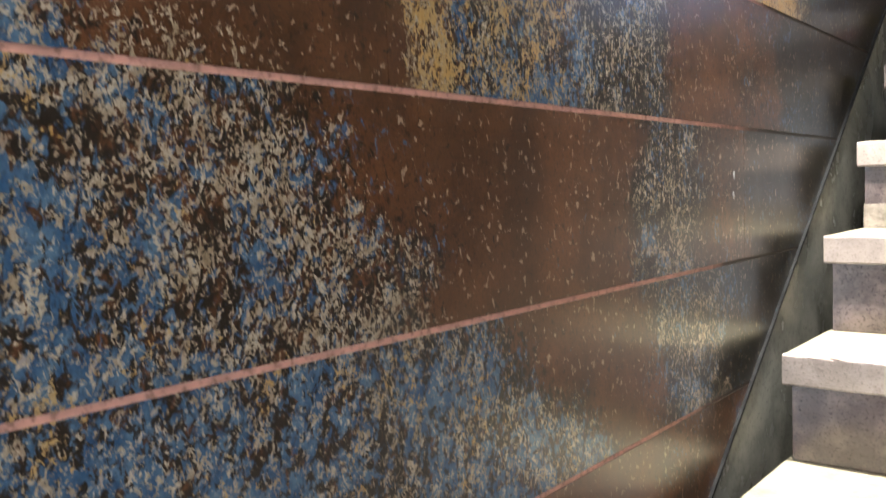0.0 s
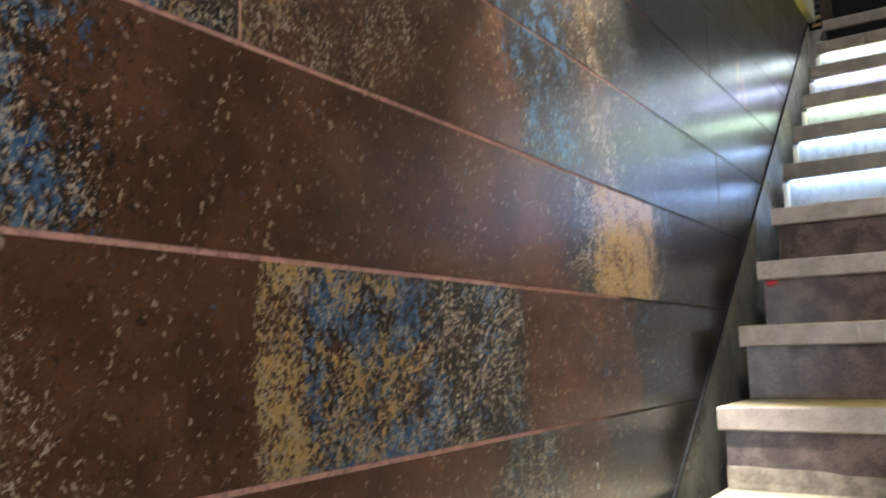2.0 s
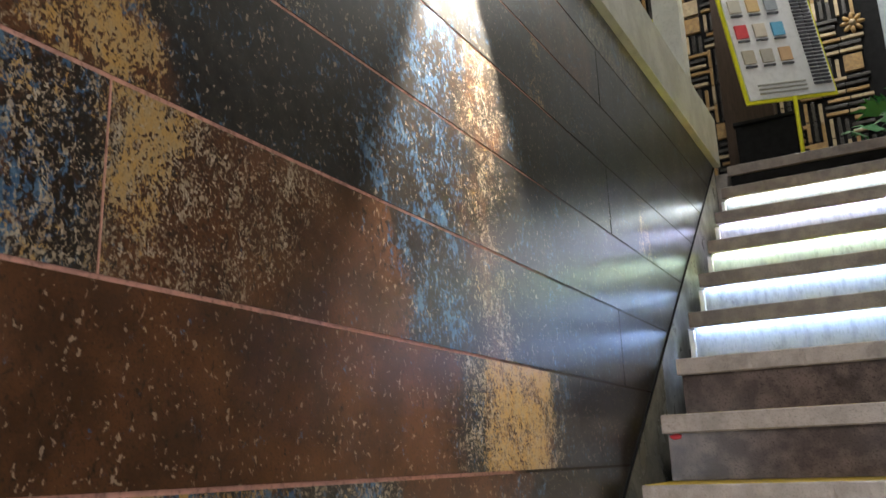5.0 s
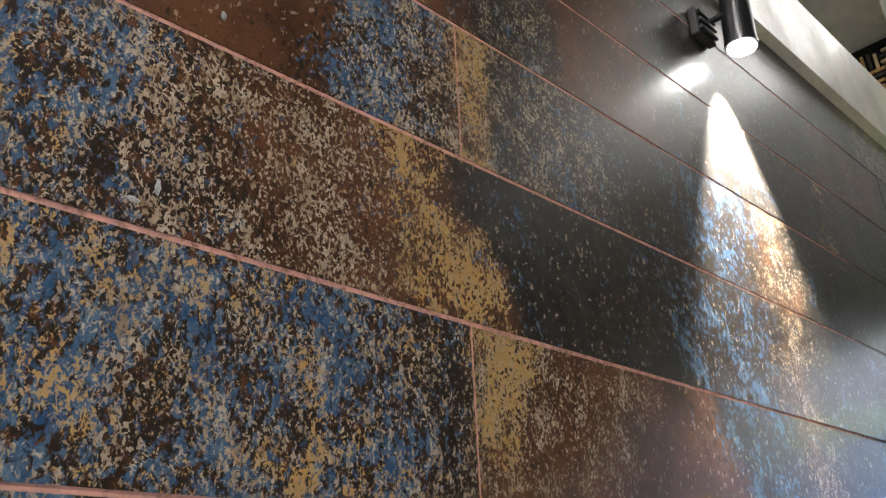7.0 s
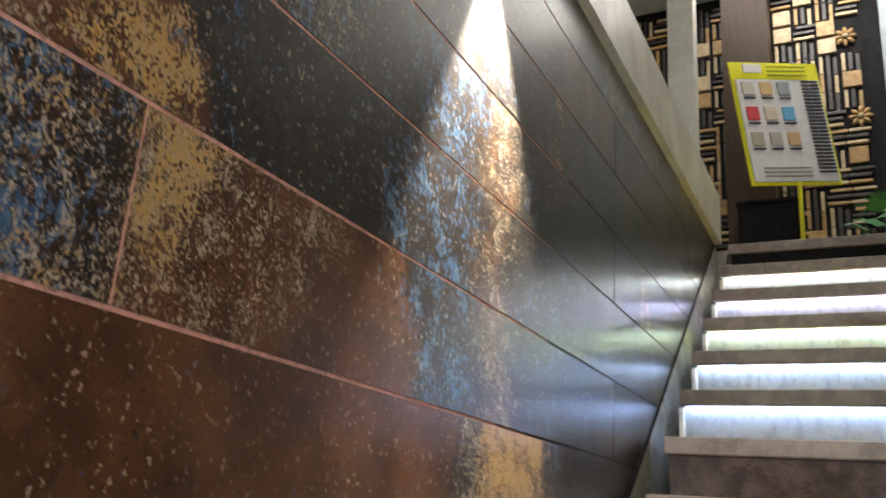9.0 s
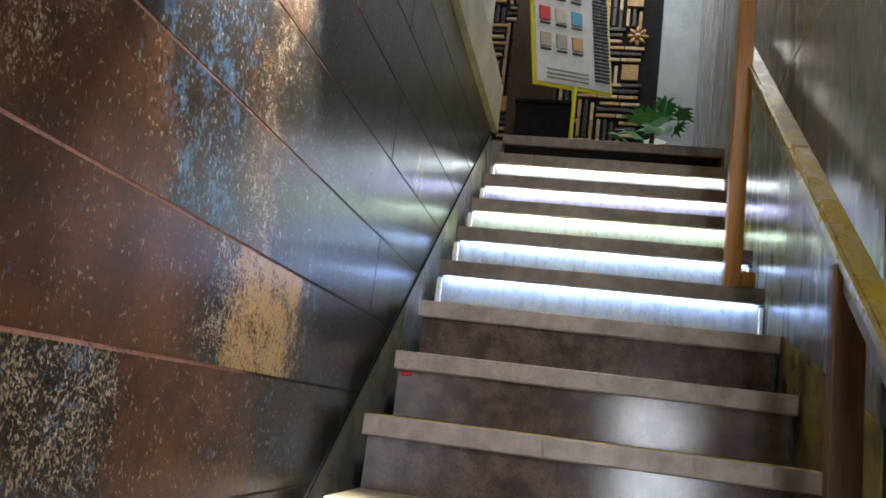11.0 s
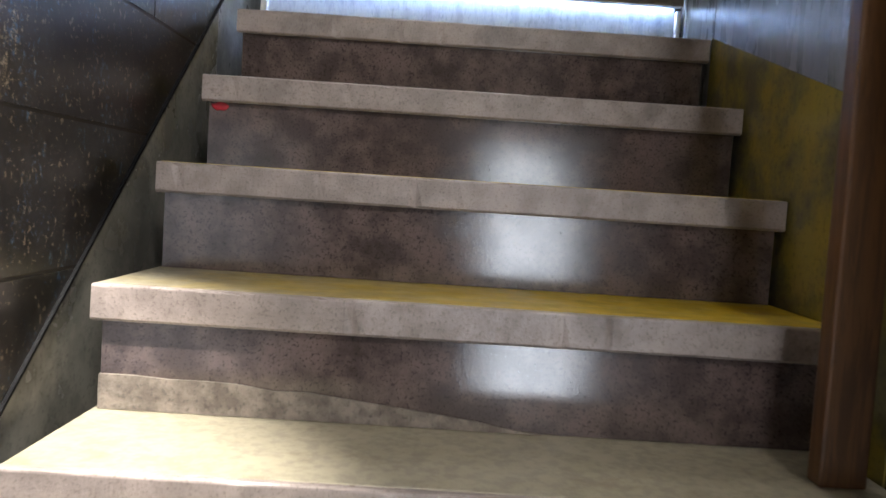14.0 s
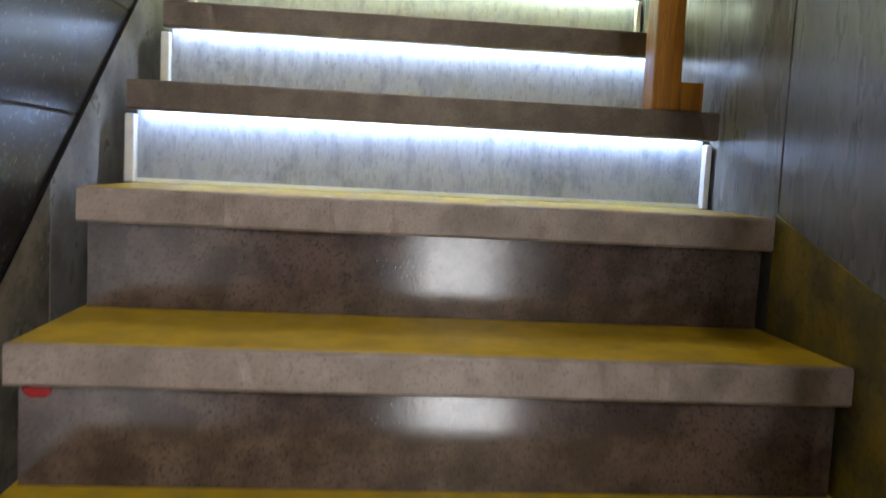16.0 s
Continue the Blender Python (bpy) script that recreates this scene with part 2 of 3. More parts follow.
# ---- builders ----
def box(bm, x0, x1, y0, y1, z0, z1, bevel=0.0):
    r = bmesh.ops.create_cube(bm, size=1.0)
    for v in r["verts"]:
        v.co = Vector(((x0 + x1) / 2 + v.co.x * (x1 - x0), (y0 + y1) / 2 + v.co.y * (y1 - y0), (z0 + z1) / 2 + v.co.z * (z1 - z0)))
    if bevel:
        edges = list({e for v in r["verts"] for e in v.link_edges})
        bmesh.ops.bevel(bm, geom=edges, offset=bevel, segments=2, affect="EDGES", profile=0.6)
    return bm


def cylinder(bm, a, b, r0, r1=None, n=16):
    a, b = Vector(a), Vector(b)
    m = Matrix.Translation((a + b) / 2) @ (b - a).to_track_quat("Z", "Y").to_matrix().to_4x4()
    bmesh.ops.create_cone(bm, cap_ends=True, segments=n, radius1=r0, radius2=r0 if r1 is None else r1, depth=(b - a).length, matrix=m)
    return bm


def prism(bm, outline, axis, lo, hi):
    """A slab with the given outline: (y, z) pairs for axis x, (x, z) pairs for axis y."""
    def at(p, d):
        return (d, p[0], p[1]) if axis == "x" else (p[0], d, p[1])
    a, b = [bm.verts.new(at(p, lo)) for p in outline], [bm.verts.new(at(p, hi)) for p in outline]
    bm.faces.new(a), bm.faces.new(b[::-1])
    for i in range(len(a)):
        j = (i + 1) % len(a)
        bm.faces.new((a[j], a[i], b[i], b[j]))
    bmesh.ops.recalc_face_normals(bm, faces=bm.faces)
    return bm


def part(name, bm, material, parent=None, label="", smooth=False):
    me = bpy.data.meshes.new(name)
    for f in bm.faces:
        f.smooth = smooth
    bm.to_mesh(me)
    bm.free()
    me.materials.append(material)
    ob = new(name, me)
    ob.parent = parent
    return tagged(ob, label)


def boxed(name, dims, material, parent=None, label="", bevel=0.0):
    return part(name, box(bmesh.new(), *dims, bevel), material, parent, label)


def thing(name, label, category, place=(0, 0, 0), group="", kind=""):
    ob = new(name)
    ob.location = place
    bpy.context.view_layer.update()
    return tagged(ob, label, category, group, kind)


def structure(name, dims, material, label, category):
    return tagged(boxed(name, dims, material), label, category, "", "structure")


RISE, RUN = 0.185, 0.25


def step_y(k):
    return k * RUN


def step_z(k):
    return 2.0 + k * RISE


# ---- structure ----
LOW, HIGH, TOP = step_z(-11), step_z(6), 5.6
structure("floor_lower", (-0.2, 2.4, -4.55, step_y(-10) + 0.06, LOW - 0.2, LOW), M_FLOOR, "grey speckled granite floor below the stairs", "floor")
structure("floor_upper", (-2.2, 2.2, step_y(6) + 0.095, 3.2, HIGH - 0.25, HIGH - 0.006), M_FLOOR, "grey granite floor at the head of the stairs", "floor")
structure("ceiling", (-2.4, 2.6, -4.6, 3.4, TOP, TOP + 0.12), M_WHITE, "off-white painted ceiling", "ceiling")
structure("wall_left", (-0.2, -0.0012, -4.4, 1.5, LOW, 3.112), M_GROUT, "tiled stair wall with salmon-pink grout lines", "wall")
structure("wall_right", (1.172, 1.4, -3.0, 3.2, LOW, TOP), M_CONCRETE, "wall behind dark glossy panels", "wall")
structure("wall_far", (-2.2, 0.90, 3.06, 3.2, HIGH, TOP), M_BLACK, "black wall behind a carved wooden mosaic", "wall")
structure("wall_far_plain", (0.90, 1.171, 2.98, 3.2, HIGH, TOP), M_BLUEGREY, "plain blue-grey painted wall", "wall")
structure("wall_upper_left", (-2.35, -2.2, -4.4, 3.2, 3.0, TOP), M_WHITE, "white painted wall of the upper room", "wall")
structure("floor_gallery", (-2.2, -0.2, -4.4, step_y(6) + 0.09, HIGH - 0.25, HIGH), M_FLOOR, "granite floor beside the stairwell", "floor")
# unseen lower room, laid out to place the risers' reflection and shadow
structure("wall_room_front", (1.4, 2.4, -3.0, -2.85, LOW, TOP), M_CEIL, "plain painted wall of the unseen lower room", "wall")
structure("wall_room_side", (2.4, 2.55, -4.4, -2.85, LOW, TOP), M_CEIL, "plain painted wall of the unseen lower room", "wall")
structure("wall_back_upper", (-2.35, 2.55, -4.55, -4.4, 2.0, TOP), M_CEIL, "plain painted wall over the entrance", "wall")
structure("wall_back_left", (-0.2, 0.84, -4.55, -4.4, LOW, 2.0), M_CEIL, "plain painted wall beside the entrance", "wall")
structure("wall_back_right", (1.44, 2.55, -4.55, -4.4, LOW, 2.0), M_CEIL, "plain painted wall beside the entrance", "wall")
structure("ground", (-30, 30, -60, -4.55, LOW - 0.2, LOW - 0.02), M_CONCRETE, "grey paved ground outside the entrance", "ground")
structure("coping_left", (-0.21, 0.03, -4.4, 1.5, 3.112, 3.37), M_WHITE, "off-white painted coping on the stair wall", "trim")
structure("column", (-0.225, -0.085, 1.502, 1.63, HIGH, TOP), M_WHITE, "off-white painted column at the stair head", "column")

# solid stair core under the finished steps
outline = [(step_y(-10) + 0.03, LOW)]
for k in range(-10, 7):
    outline += [(step_y(k) + 0.068, step_z(k - 1) - 0.02 if k > -10 else LOW), (step_y(k) + 0.068, step_z(k) - 0.02)]
outline += [(step_y(6) + 0.09, step_z(6) - 0.02), (step_y(6) + 0.09, LOW)]
outline = outline[1:]
core = part("stair_core", prism(bmesh.new(), outline, "x", 0.066, 1.16), M_CONCRETE)
tagged(core, "rough grey concrete core of the staircase", "stairs", "", "structure")


def skirt(name, x0, x1, y0, y1, drop, depth, material, label):
    s = 0.775
    pts = [(y0, 1.998 + s * y0 - drop), (y1, 1.998 + s * y1 - drop), (y1, 2 + s * y1 - drop - depth), (y0, 2 + s * y0 - drop - depth)]
    ob = part(name, prism(bmesh.new(), pts, "x", x0, x1), material)
    return tagged(ob, label, "skirting", "", "structure")


skirt("skirt_left", -0.011, 0.004, -2.6, 0.05, 0.034, 0.4, M_SKIRT, "dull grey plaster skirting along the steps")
skirt("skirt_left_upper", -0.011, 0.004, 0.054, 1.46, 0.034, 0.4, M_GSKIRT, "pale grey skirting beside the glowing steps")
skirt("skirt_joint", -0.011, 0.0055, -2.6, 1.46, 0.026, 0.0085, M_BLACK, "black open joint above the plaster skirting")
tri = [(-0.86, 1.728), (-0.76, 1.764), (0.016, 2.006), (0.016, 1.70), (-0.86, 1.02)]
tagged(part("skirt_right", prism(bmesh.new(), tri, "x", 1.155, 1.1585), M_RSKIRT), "grey skirting tinted ochre with the treads' reflection", "skirting", "", "structure")


def worn_bar(x0, x1, y0, y1, z0, z1, seed):
    """A stone bar along x with rounded, slightly chipped edges."""
    bm, n, b = bmesh.new(), 90, 0.004
    ring = [(y0 + b, z1), (y0 + 0.001, z1 - b * 0.4), (y0, z1 - b), (y0, z0 + b), (y0 + b, z0), (y1, z0), (y1, z1)]
    rows = []
    for i in range(n + 1):
        x = x0 + (x1 - x0) * i / n
        row = []
        for j, (y, z) in enumerate(ring):
            chip = noise.noise(Vector((x * 26, j * 0.35, seed * 3.1))) * 0.0012 + max(0.0, noise.noise(Vector((x * 55, j * 0.5, seed * 7.7))) - 0.45) * 0.012
            front = j in (1, 2, 3, 4)
            row.append(bm.verts.new((x, y + (chip if front else 0.0), z - (max(chip, 0.0) if j in (0, 1, 2) and j else 0.0))))
        rows.append(row)
    m = len(ring)
    for a, c in zip(rows, rows[1:]):
        for j in range(m):
            bm.faces.new((a[j], a[(j + 1) % m], c[(j + 1) % m], c[j]))
    bm.faces.new(rows[0]), bm.faces.new(rows[-1][::-1])
    bmesh.ops.recalc_face_normals(bm, faces=bm.faces)
    return bm


# ---- steps ----
LED = {0: (0.46, 0.64, 1.0), 1: (0.52, 0.70, 1.0), 2: (0.80, 1.0, 0.74), 3: (0.70, 0.72, 1.0), 4: (0.92, 1.0, 0.96)}
X0, X1 = 0.06, 1.148
for k in range(-10, 7):
    y, z, lit = step_y(k), step_z(k), (k - 1) in LED
    glowing = "backlit stone step with a glowing riser under its nosing" if lit else "stone step with yellow painted tread and grey granite riser"
    st = thing("stair_step", glowing, "step", (0, y, z), "flight of stairs")
    inv = Matrix.Translation((0, -y, -z))

    def sub(name, dims, material, label="", bevel=0.0, parent=st):
        bm = box(bmesh.new(), *dims, bevel)
        bm.transform(inv)
        return part(name, bm, material, parent, label)

    x1 = X1 if k < 6 else 1.156
    sub("tread", (X0 + 0.002, x1 - 0.002, y + 0.012, y + RUN + 0.066, z - 0.03, z), M_TREAD[0 if k < -3 else 1 if k < -2 else 2], "yellow painted tread", 0.003)
    bar = worn_bar(X0, x1, y, y + (0.014 if not lit else 0.03), z - 0.054, z - 0.001, k)
    bar.transform(inv)
    part("nosing", bar, M_NOSE_SHADED if lit or k == 6 else M_NOSE, st, "grey granite nosing")
    back = y + (0.016 if not lit else 0.05)
    low = step_z(k - 1) - 0.0
    if lit:
        sub("riser_panel", (X0 + 0.007, x1 - 0.009, back, back + 0.012, low + 0.002, z - 0.032), M_LITRISER, "pale brushed riser panel")
        sub("foot_trim", (X0 + 0.007, x1 - 0.009, back - 0.006, back - 0.001, low + 0.001, low + 0.009), M_TRIM, "white foot trim")
        sub("led_strip", (X0 + 0.02, x1 - 0.02, y + 0.031, y + 0.043, z - 0.050, z - 0.040), glow("led_%d" % (k - 1), LED[k - 1], 62.0), "glowing LED strip")
        sub("end_trim", (X0 - 0.012, X0 + 0.006, y + 0.032, y + 0.055, low + 0.001, z - 0.06), M_TRIM, "white end trim", 0.003)
        sub("end_trim", (x1 - 0.008, x1 + 0.004, y + 0.032, y + 0.055, low + 0.001, z - 0.06), M_TRIM, "white end trim", 0.003)
    else:
        sub("riser", (X0 + 0.012, x1 - 0.012, back, back + 0.014, low + 0.001, z - 0.032), M_RISER if k < 6 else M_BLACK, "speckled granite riser")
        if k == -3:
            edge = [(X0 + 0.011 + 0.05 * i, low + 0.052 * (1 - (i / 13) ** 2) + 0.004 * noise.noise(Vector((i * 0.7, 2.0, 5.0)))) for i in range(13)]
            mortar = prism(bmesh.new(), [(X0 + 0.011, low + 0.001)] + edge + [(X0 + 0.66, low + 0.001)], "y", y + 0.0105, y + 0.0158)
            mortar.transform(inv)
            part("mortar_strip", mortar, M_MORTAR, st, "rough mortar strip along the foot")
        if k == -1:
            blot = bmesh.new()
            bmesh.ops.create_uvsphere(blot, u_segments=12, v_segments=8, radius=1.0)
            blot.transform(Matrix.Translation((X0 + 0.034, y + 0.0155, z - 0.062)) @ Matrix.Diagonal((0.018, 0.002, 0.009, 1)))
            for v in blot.verts:
                v.co.z += 0.006 * noise.noise(v.co * 90)
            blot.transform(inv)
            part("paint_mark", blot, M_RED, st, "red paint mark", True)

# ---- handrail and posts ----
S = 0.797


def beam(bm, x0, x1, y0, y1, z_at, h):
    pts = [(y0, z_at + S * y0), (y1, z_at + S * y1), (y1, z_at + S * y1 + h), (y0, z_at + S * y0 + h)]
    return prism(bm, pts, "x", x0, x1)


rail = thing("handrail", "worn yellow-painted wooden stair handrail on posts", "handrail", (1.09, -0.3, 2.45))
RZ = 2.727
for a, b in ((-2.45, -1.25), (-1.248, -0.42), (-0.418, 0.57)):
    bm = beam(bmesh.new(), 1.06, 1.117, a, b, RZ, 0.045)
    bmesh.ops.bevel(bm, geom=list(bm.edges), offset=0.008, segments=2, affect="EDGES")
    bm.transform(Matrix.Translation((-1.09, 0.3, -2.45)))
    part("rail_board", bm, M_RAIL, rail, "worn yellow painted board")
bm = beam(bmesh.new(), 1.07, 1.09, -2.45, 0.5, RZ - 0.04, 0.039)
bm.transform(Matrix.Translation((-1.09, 0.3, -2.45)))
part("rail_batten", bm, M_RAILSIDE, rail, "grey wooden batten under the rail")


def post(x, y, z, top, w, d, material, label, foot):
    ob = thing("rail_post", label, "post", (x, y, z), "handrail posts")
    bm = box(bmesh.new(), -w / 2, w / 2, -d / 2, d / 2, 0.0005, top - z, 0.004)
    part("shaft", bm, material, ob)
    if foot:
        part("foot_block", box(bmesh.new(), w / 2 + 0.001, w / 2 + 0.045, -d / 2, d / 2, 0.0005, 0.055, 0.003), material, ob)
    return ob


post(1.083, -0.88, step_z(-4), RZ + S * -0.87 - 0.004, 0.062, 0.036, M_POST, "dark brown stained wooden rail post", False)
post(1.048, 0.30, step_z(1), 4.2, 0.055, 0.06, M_POST2, "orange-brown varnished wooden post on a step", True)

# ---- wall spotlight ----
lamp = thing("wall_spotlight", "black adjustable spotlight on a wall bracket, switched on", "spotlight", (0.0, -1.39, 2.95))
base = Vector((0.0, -1.39, 2.95))


def lamp_part(name, bm, material, label="", smooth=False, parent=lamp):
    bm.transform(Matrix.Translation(-base))
    return part(name, bm, material, parent, label, smooth)


bracket = lamp_part("bracket", box(bmesh.new(), 0.001, 0.022, -1.405, -1.33, 2.915, 2.985, 0.004), M_METAL)
for i in range(3):
    fin = box(bmesh.new(), 0.0225, 0.030, -1.402, -1.333, 2.924 + 0.02 * i, 2.934 + 0.02 * i, 0.002)
    lamp_part("fin", fin, M_METAL, parent=bracket)
lamp_part("arm", cylinder(bmesh.new(), (0.022, -1.36, 2.96), (0.070, -1.325, 2.985), 0.007), M_METAL)
lamp_part("knuckle", cylinder(bmesh.new(), (0.05, -1.322, 2.985), (0.09, -1.322, 2.985), 0.013), M_METAL)
shell = cylinder(bmesh.new(), (0.067, -1.315, 2.905), (0.075, -1.32, 3.03), 0.034, 0.031, 32)
lamp_part("housing", shell, M_METAL)
lamp_part("collar", cylinder(bmesh.new(), (0.0665, -1.3146, 2.893), (0.067, -1.315, 2.904), 0.0355, None, 32), M_METAL)
lamp_part("lens", cylinder(bmesh.new(), (0.0663, -1.3145, 2.889), (0.0665, -1.3146, 2.8925), 0.030, None, 32), M_LENS, "glowing lens")

# ---- upper room ----
pillar = structure("pillar", (-0.11, 0.20, 2.78, 3.05, HIGH, TOP), M_BROWN, "dark brown wooden pillar by the mosaic wall", "pillar")

sign = thing("price_board", "yellow-edged sample board on a thin yellow pole", "sign", (0.36, 2.05, HIGH))
ST = pose(0.305, 2.235, 4.09, 0, -9, 38)


def sign_part(name, x0, x1, z0, z1, out, material, label="", parent=sign):
    bm = box(bmesh.new(), x0, x1, -0.012 - out, 0.0 - out * 0.999, z0, z1)
    bm.transform(Matrix.Translation((-0.36, -2.05, -HIGH)) @ ST)
    return part(name, bm, material, parent, label)


SW, SH = 0.30, 0.40
sign_part("backing", -SW, SW, -SH, SH, 0.0, M_YELLOW, "bright yellow backing board")
M_SIGNWHITE, M_INK = plain("sign_white", (0.74, 0.74, 0.75), 0.4), plain("sign_ink", (0.05, 0.05, 0.06), 0.5)
face = sign_part("face", -SW + 0.02, SW - 0.02, -SH + 0.02, SH - 0.12, 0.0135, M_SIGNWHITE, "white printed sheet")
face.name = "printed_sheet"
tints = ((0.5, 0.47, 0.4), (0.6, 0.42, 0.2), (0.3, 0.33, 0.36), (0.6, 0.05, 0.06), (0.62, 0.55, 0.45), (0.12, 0.4, 0.62), (0.42, 0.38, 0.3), (0.4, 0.37, 0.32), (0.55, 0.36, 0.2))
for i, tint in enumerate(tints):
    cx, cz = -0.215 + 0.12 * (i % 3), 0.215 - 0.165 * (i // 3)
    sign_part("sample", cx - 0.038, cx + 0.038, cz - 0.042, cz + 0.042, 0.027, plain("sample_tint", tint, 0.5))
    sign_part("caption_bar", cx - 0.036, cx + 0.036, cz - 0.066, cz - 0.056, 0.027, M_INK)
for i in range(26):
    cz = 0.265 - i * 0.0235
    sign_part("price_bar", 0.155, 0.205, cz - 0.006, cz + 0.006, 0.027, M_INK)
    sign_part("price_bar", 0.215, 0.265, cz - 0.006, cz + 0.006, 0.027, M_INK)
sign_part("header_label", -0.225, -0.105, 0.32, 0.375, 0.027, M_SIGNWHITE, "white label")
for i in range(3):
    sign_part("header_bar", -0.06, 0.2, 0.36 - i * 0.028, 0.367 - i * 0.028, 0.027, plain("header_ink", (0.4, 0.42, 0.03)))
    sign_part("footer_bar", -0.21, 0.1, -0.30 - i * 0.026, -0.294 - i * 0.026, 0.027, plain("footer_ink", (0.4, 0.4, 0.35)))
pole = cylinder(bmesh.new(), (0.37, 2.27, HIGH), (0.37, 2.27, 4.1), 0.012)
pole.transform(Matrix.Translation((-0.36, -2.05, -HIGH)))
part("pole", pole, M_YELLOW, sign, "thin yellow pole", True)
foot = cylinder(bmesh.new(), (0.37, 2.27, HIGH - 0.004), (0.37, 2.27, HIGH + 0.02), 0.13, 0.12, 24)
foot.transform(Matrix.Translation((-0.36, -2.05, -HIGH)))
part("base_plate", foot, M_BLACK, sign, "black base plate")

cab = thing("black_cabinet", "low black glossy cabinet beside the stair head", "cabinet", (0.1, 2.55, HIGH - 0.006))
boxed("body", (-0.1, 0.25, -0.15, 0.2, 0.0, 0.55), M_BLACK, cab, "", 0.01)
boxed("cabinet_top", (-0.11, 0.26, -0.16, 0.21, 0.551, 0.575), M_BLACK, cab, "", 0.004)


# palm
palm = thing("potted_palm", "small green fan palm in a dark pot", "plant", (0.84, 2.05, HIGH - 0.006))
pot = cylinder(bmesh.new(), (0, 0, 0), (0, 0, 0.13), 0.07, 0.09, 20)
part("pot", pot, M_BLACK, palm, "dark round pot", True)
rng = random.Random(4)
bm = bmesh.new()
for i in range(16):
    a, lean = rng.uniform(0, 6.283), rng.uniform(0.25, 1.25)
    heart = Vector((math.cos(a) * math.sin(lean), math.sin(a) * math.sin(lean), math.cos(lean))) * rng.uniform(0.14, 0.22) + Vector((0, 0, 0.17))
    out = (heart - Vector((0, 0, 0.10))).normalized()
    side = out.cross(Vector((0, 0, 1))).normalized()
    for j in range(9):
        turn = (j - 4) * 0.27
        d = (out * math.cos(turn) + side * math.sin(turn)).normalized()
        w = d.cross(out.cross(side)).normalized() * 0.012
        ln = rng.uniform(0.11, 0.16)
        tip = heart + d * ln + Vector((0, 0, -0.035))
        mid = heart + d * ln * 0.55 + Vector((0, 0, 0.008))
        v = [bm.verts.new(p) for p in (heart, mid + w, tip, mid - w)]
        bm.faces.new(v)
part("fronds", bm, M_LEAF, palm, "dark green pleated fronds")
bm = bmesh.new()
cylinder(bm, (0, 0, 0.12), (0, 0, 0.26), 0.02, 0.012, 8)
part("stem", bm, M_BROWN, palm)

# carved wooden mosaic
mosaic = thing("carved_mosaic", "carved mosaic of pale and dark wood blocks with flowers", "wall panel", (-0.6, 3.055, 3.3))
block_meshes = []
for w, h, d in ((0.115, 0.115, 0.03), (0.135, 0.022, 0.024), (0.022, 0.135, 0.02), (0.06, 0.06, 0.026)):
    for m in M_TAN:
        b = box(bmesh.new(), -w / 2, w / 2, -d, 0, -h / 2, h / 2, 0.003)
        me = bpy.data.meshes.new("block")
        b.to_mesh(me)
        b.free()
        me.materials.append(m)
        block_meshes.append(me)


def block(shape, tone, x, z):
    ob = new("block", block_meshes[shape * 3 + tone])
    ob.parent = mosaic
    ob.location = (x + 0.6, 0.0, z - 3.3)


flowers = [(0.68, 5.08), (0.735, 4.455)]
for i in range(13):
    for j in range(17):
        x, z = -0.86 + i * 0.142, 3.18 + j * 0.142
        if any(abs(x - fx) < 0.1 and abs(z - fz) < 0.1 for fx, fz in flowers) or -0.14 < x < 0.24:
            continue
        kind = rng.random()
        tone = 0 if rng.random() < 0.5 else 1
        if x > 0.83:
            continue
        if kind < 0.24:
            block(0, tone, x, z)
        elif kind < 0.62:
            block(1, tone, x, z - 0.045), block(1, 2, x, z), block(1, rng.choice((0, 1, 2)), x + 0.02, z + 0.045)
        else:
            block(2, tone, x - 0.045, z), block(2, 2, x, z), block(2, rng.choice((0, 1, 2)), x + 0.045, z - 0.02)
for fx, fz in flowers:
    for p in range(8):
        a = p * math.pi / 4
        bm = bmesh.new()
        bmesh.ops.create_uvsphere(bm, u_segments=8, v_segments=6, radius=0.03)
        bm.transform(Matrix.Translation((fx + 0.6 + math.cos(a) * 0.048, -0.018, fz - 3.3 + math.sin(a) * 0.048)) @ Matrix.Rotation(-a, 4, "Y") @ Matrix.Diagonal((1.0, 0.5, 0.5, 1)))
        part("petal", bm, M_TAN[1], mosaic, "", True)
    bm = bmesh.new()
    bmesh.ops.create_uvsphere(bm, u_segments=8, v_segments=6, radius=0.022)
    bm.transform(Matrix.Translation((fx + 0.6, -0.025, fz - 3.3)))
    part("flower_centre", bm, M_TAN[0], mosaic, "", True)

# ---- right wall panels ----
wall_right = bpy.data.objects["wall_right"]
cuts = (-3.0, -1.75, -0.84, 0.02, 0.9, 1.8, 2.97)
for a, b in zip(cuts, cuts[1:]):
    for z0, z1 in ((LOW, 1.4), (1.404, 2.9), (2.904, 4.2), (4.204, TOP - 0.002)):
        boxed("panel", (1.16, 1.171, a + 0.002, b - 0.002, z0, z1), M_RIGHT2 if a > -1 else M_RIGHT, wall_right, "grey glossy panel, LED glow in its colour" if a > -1 else "glossy panel, shade in its colour", 0.0015)

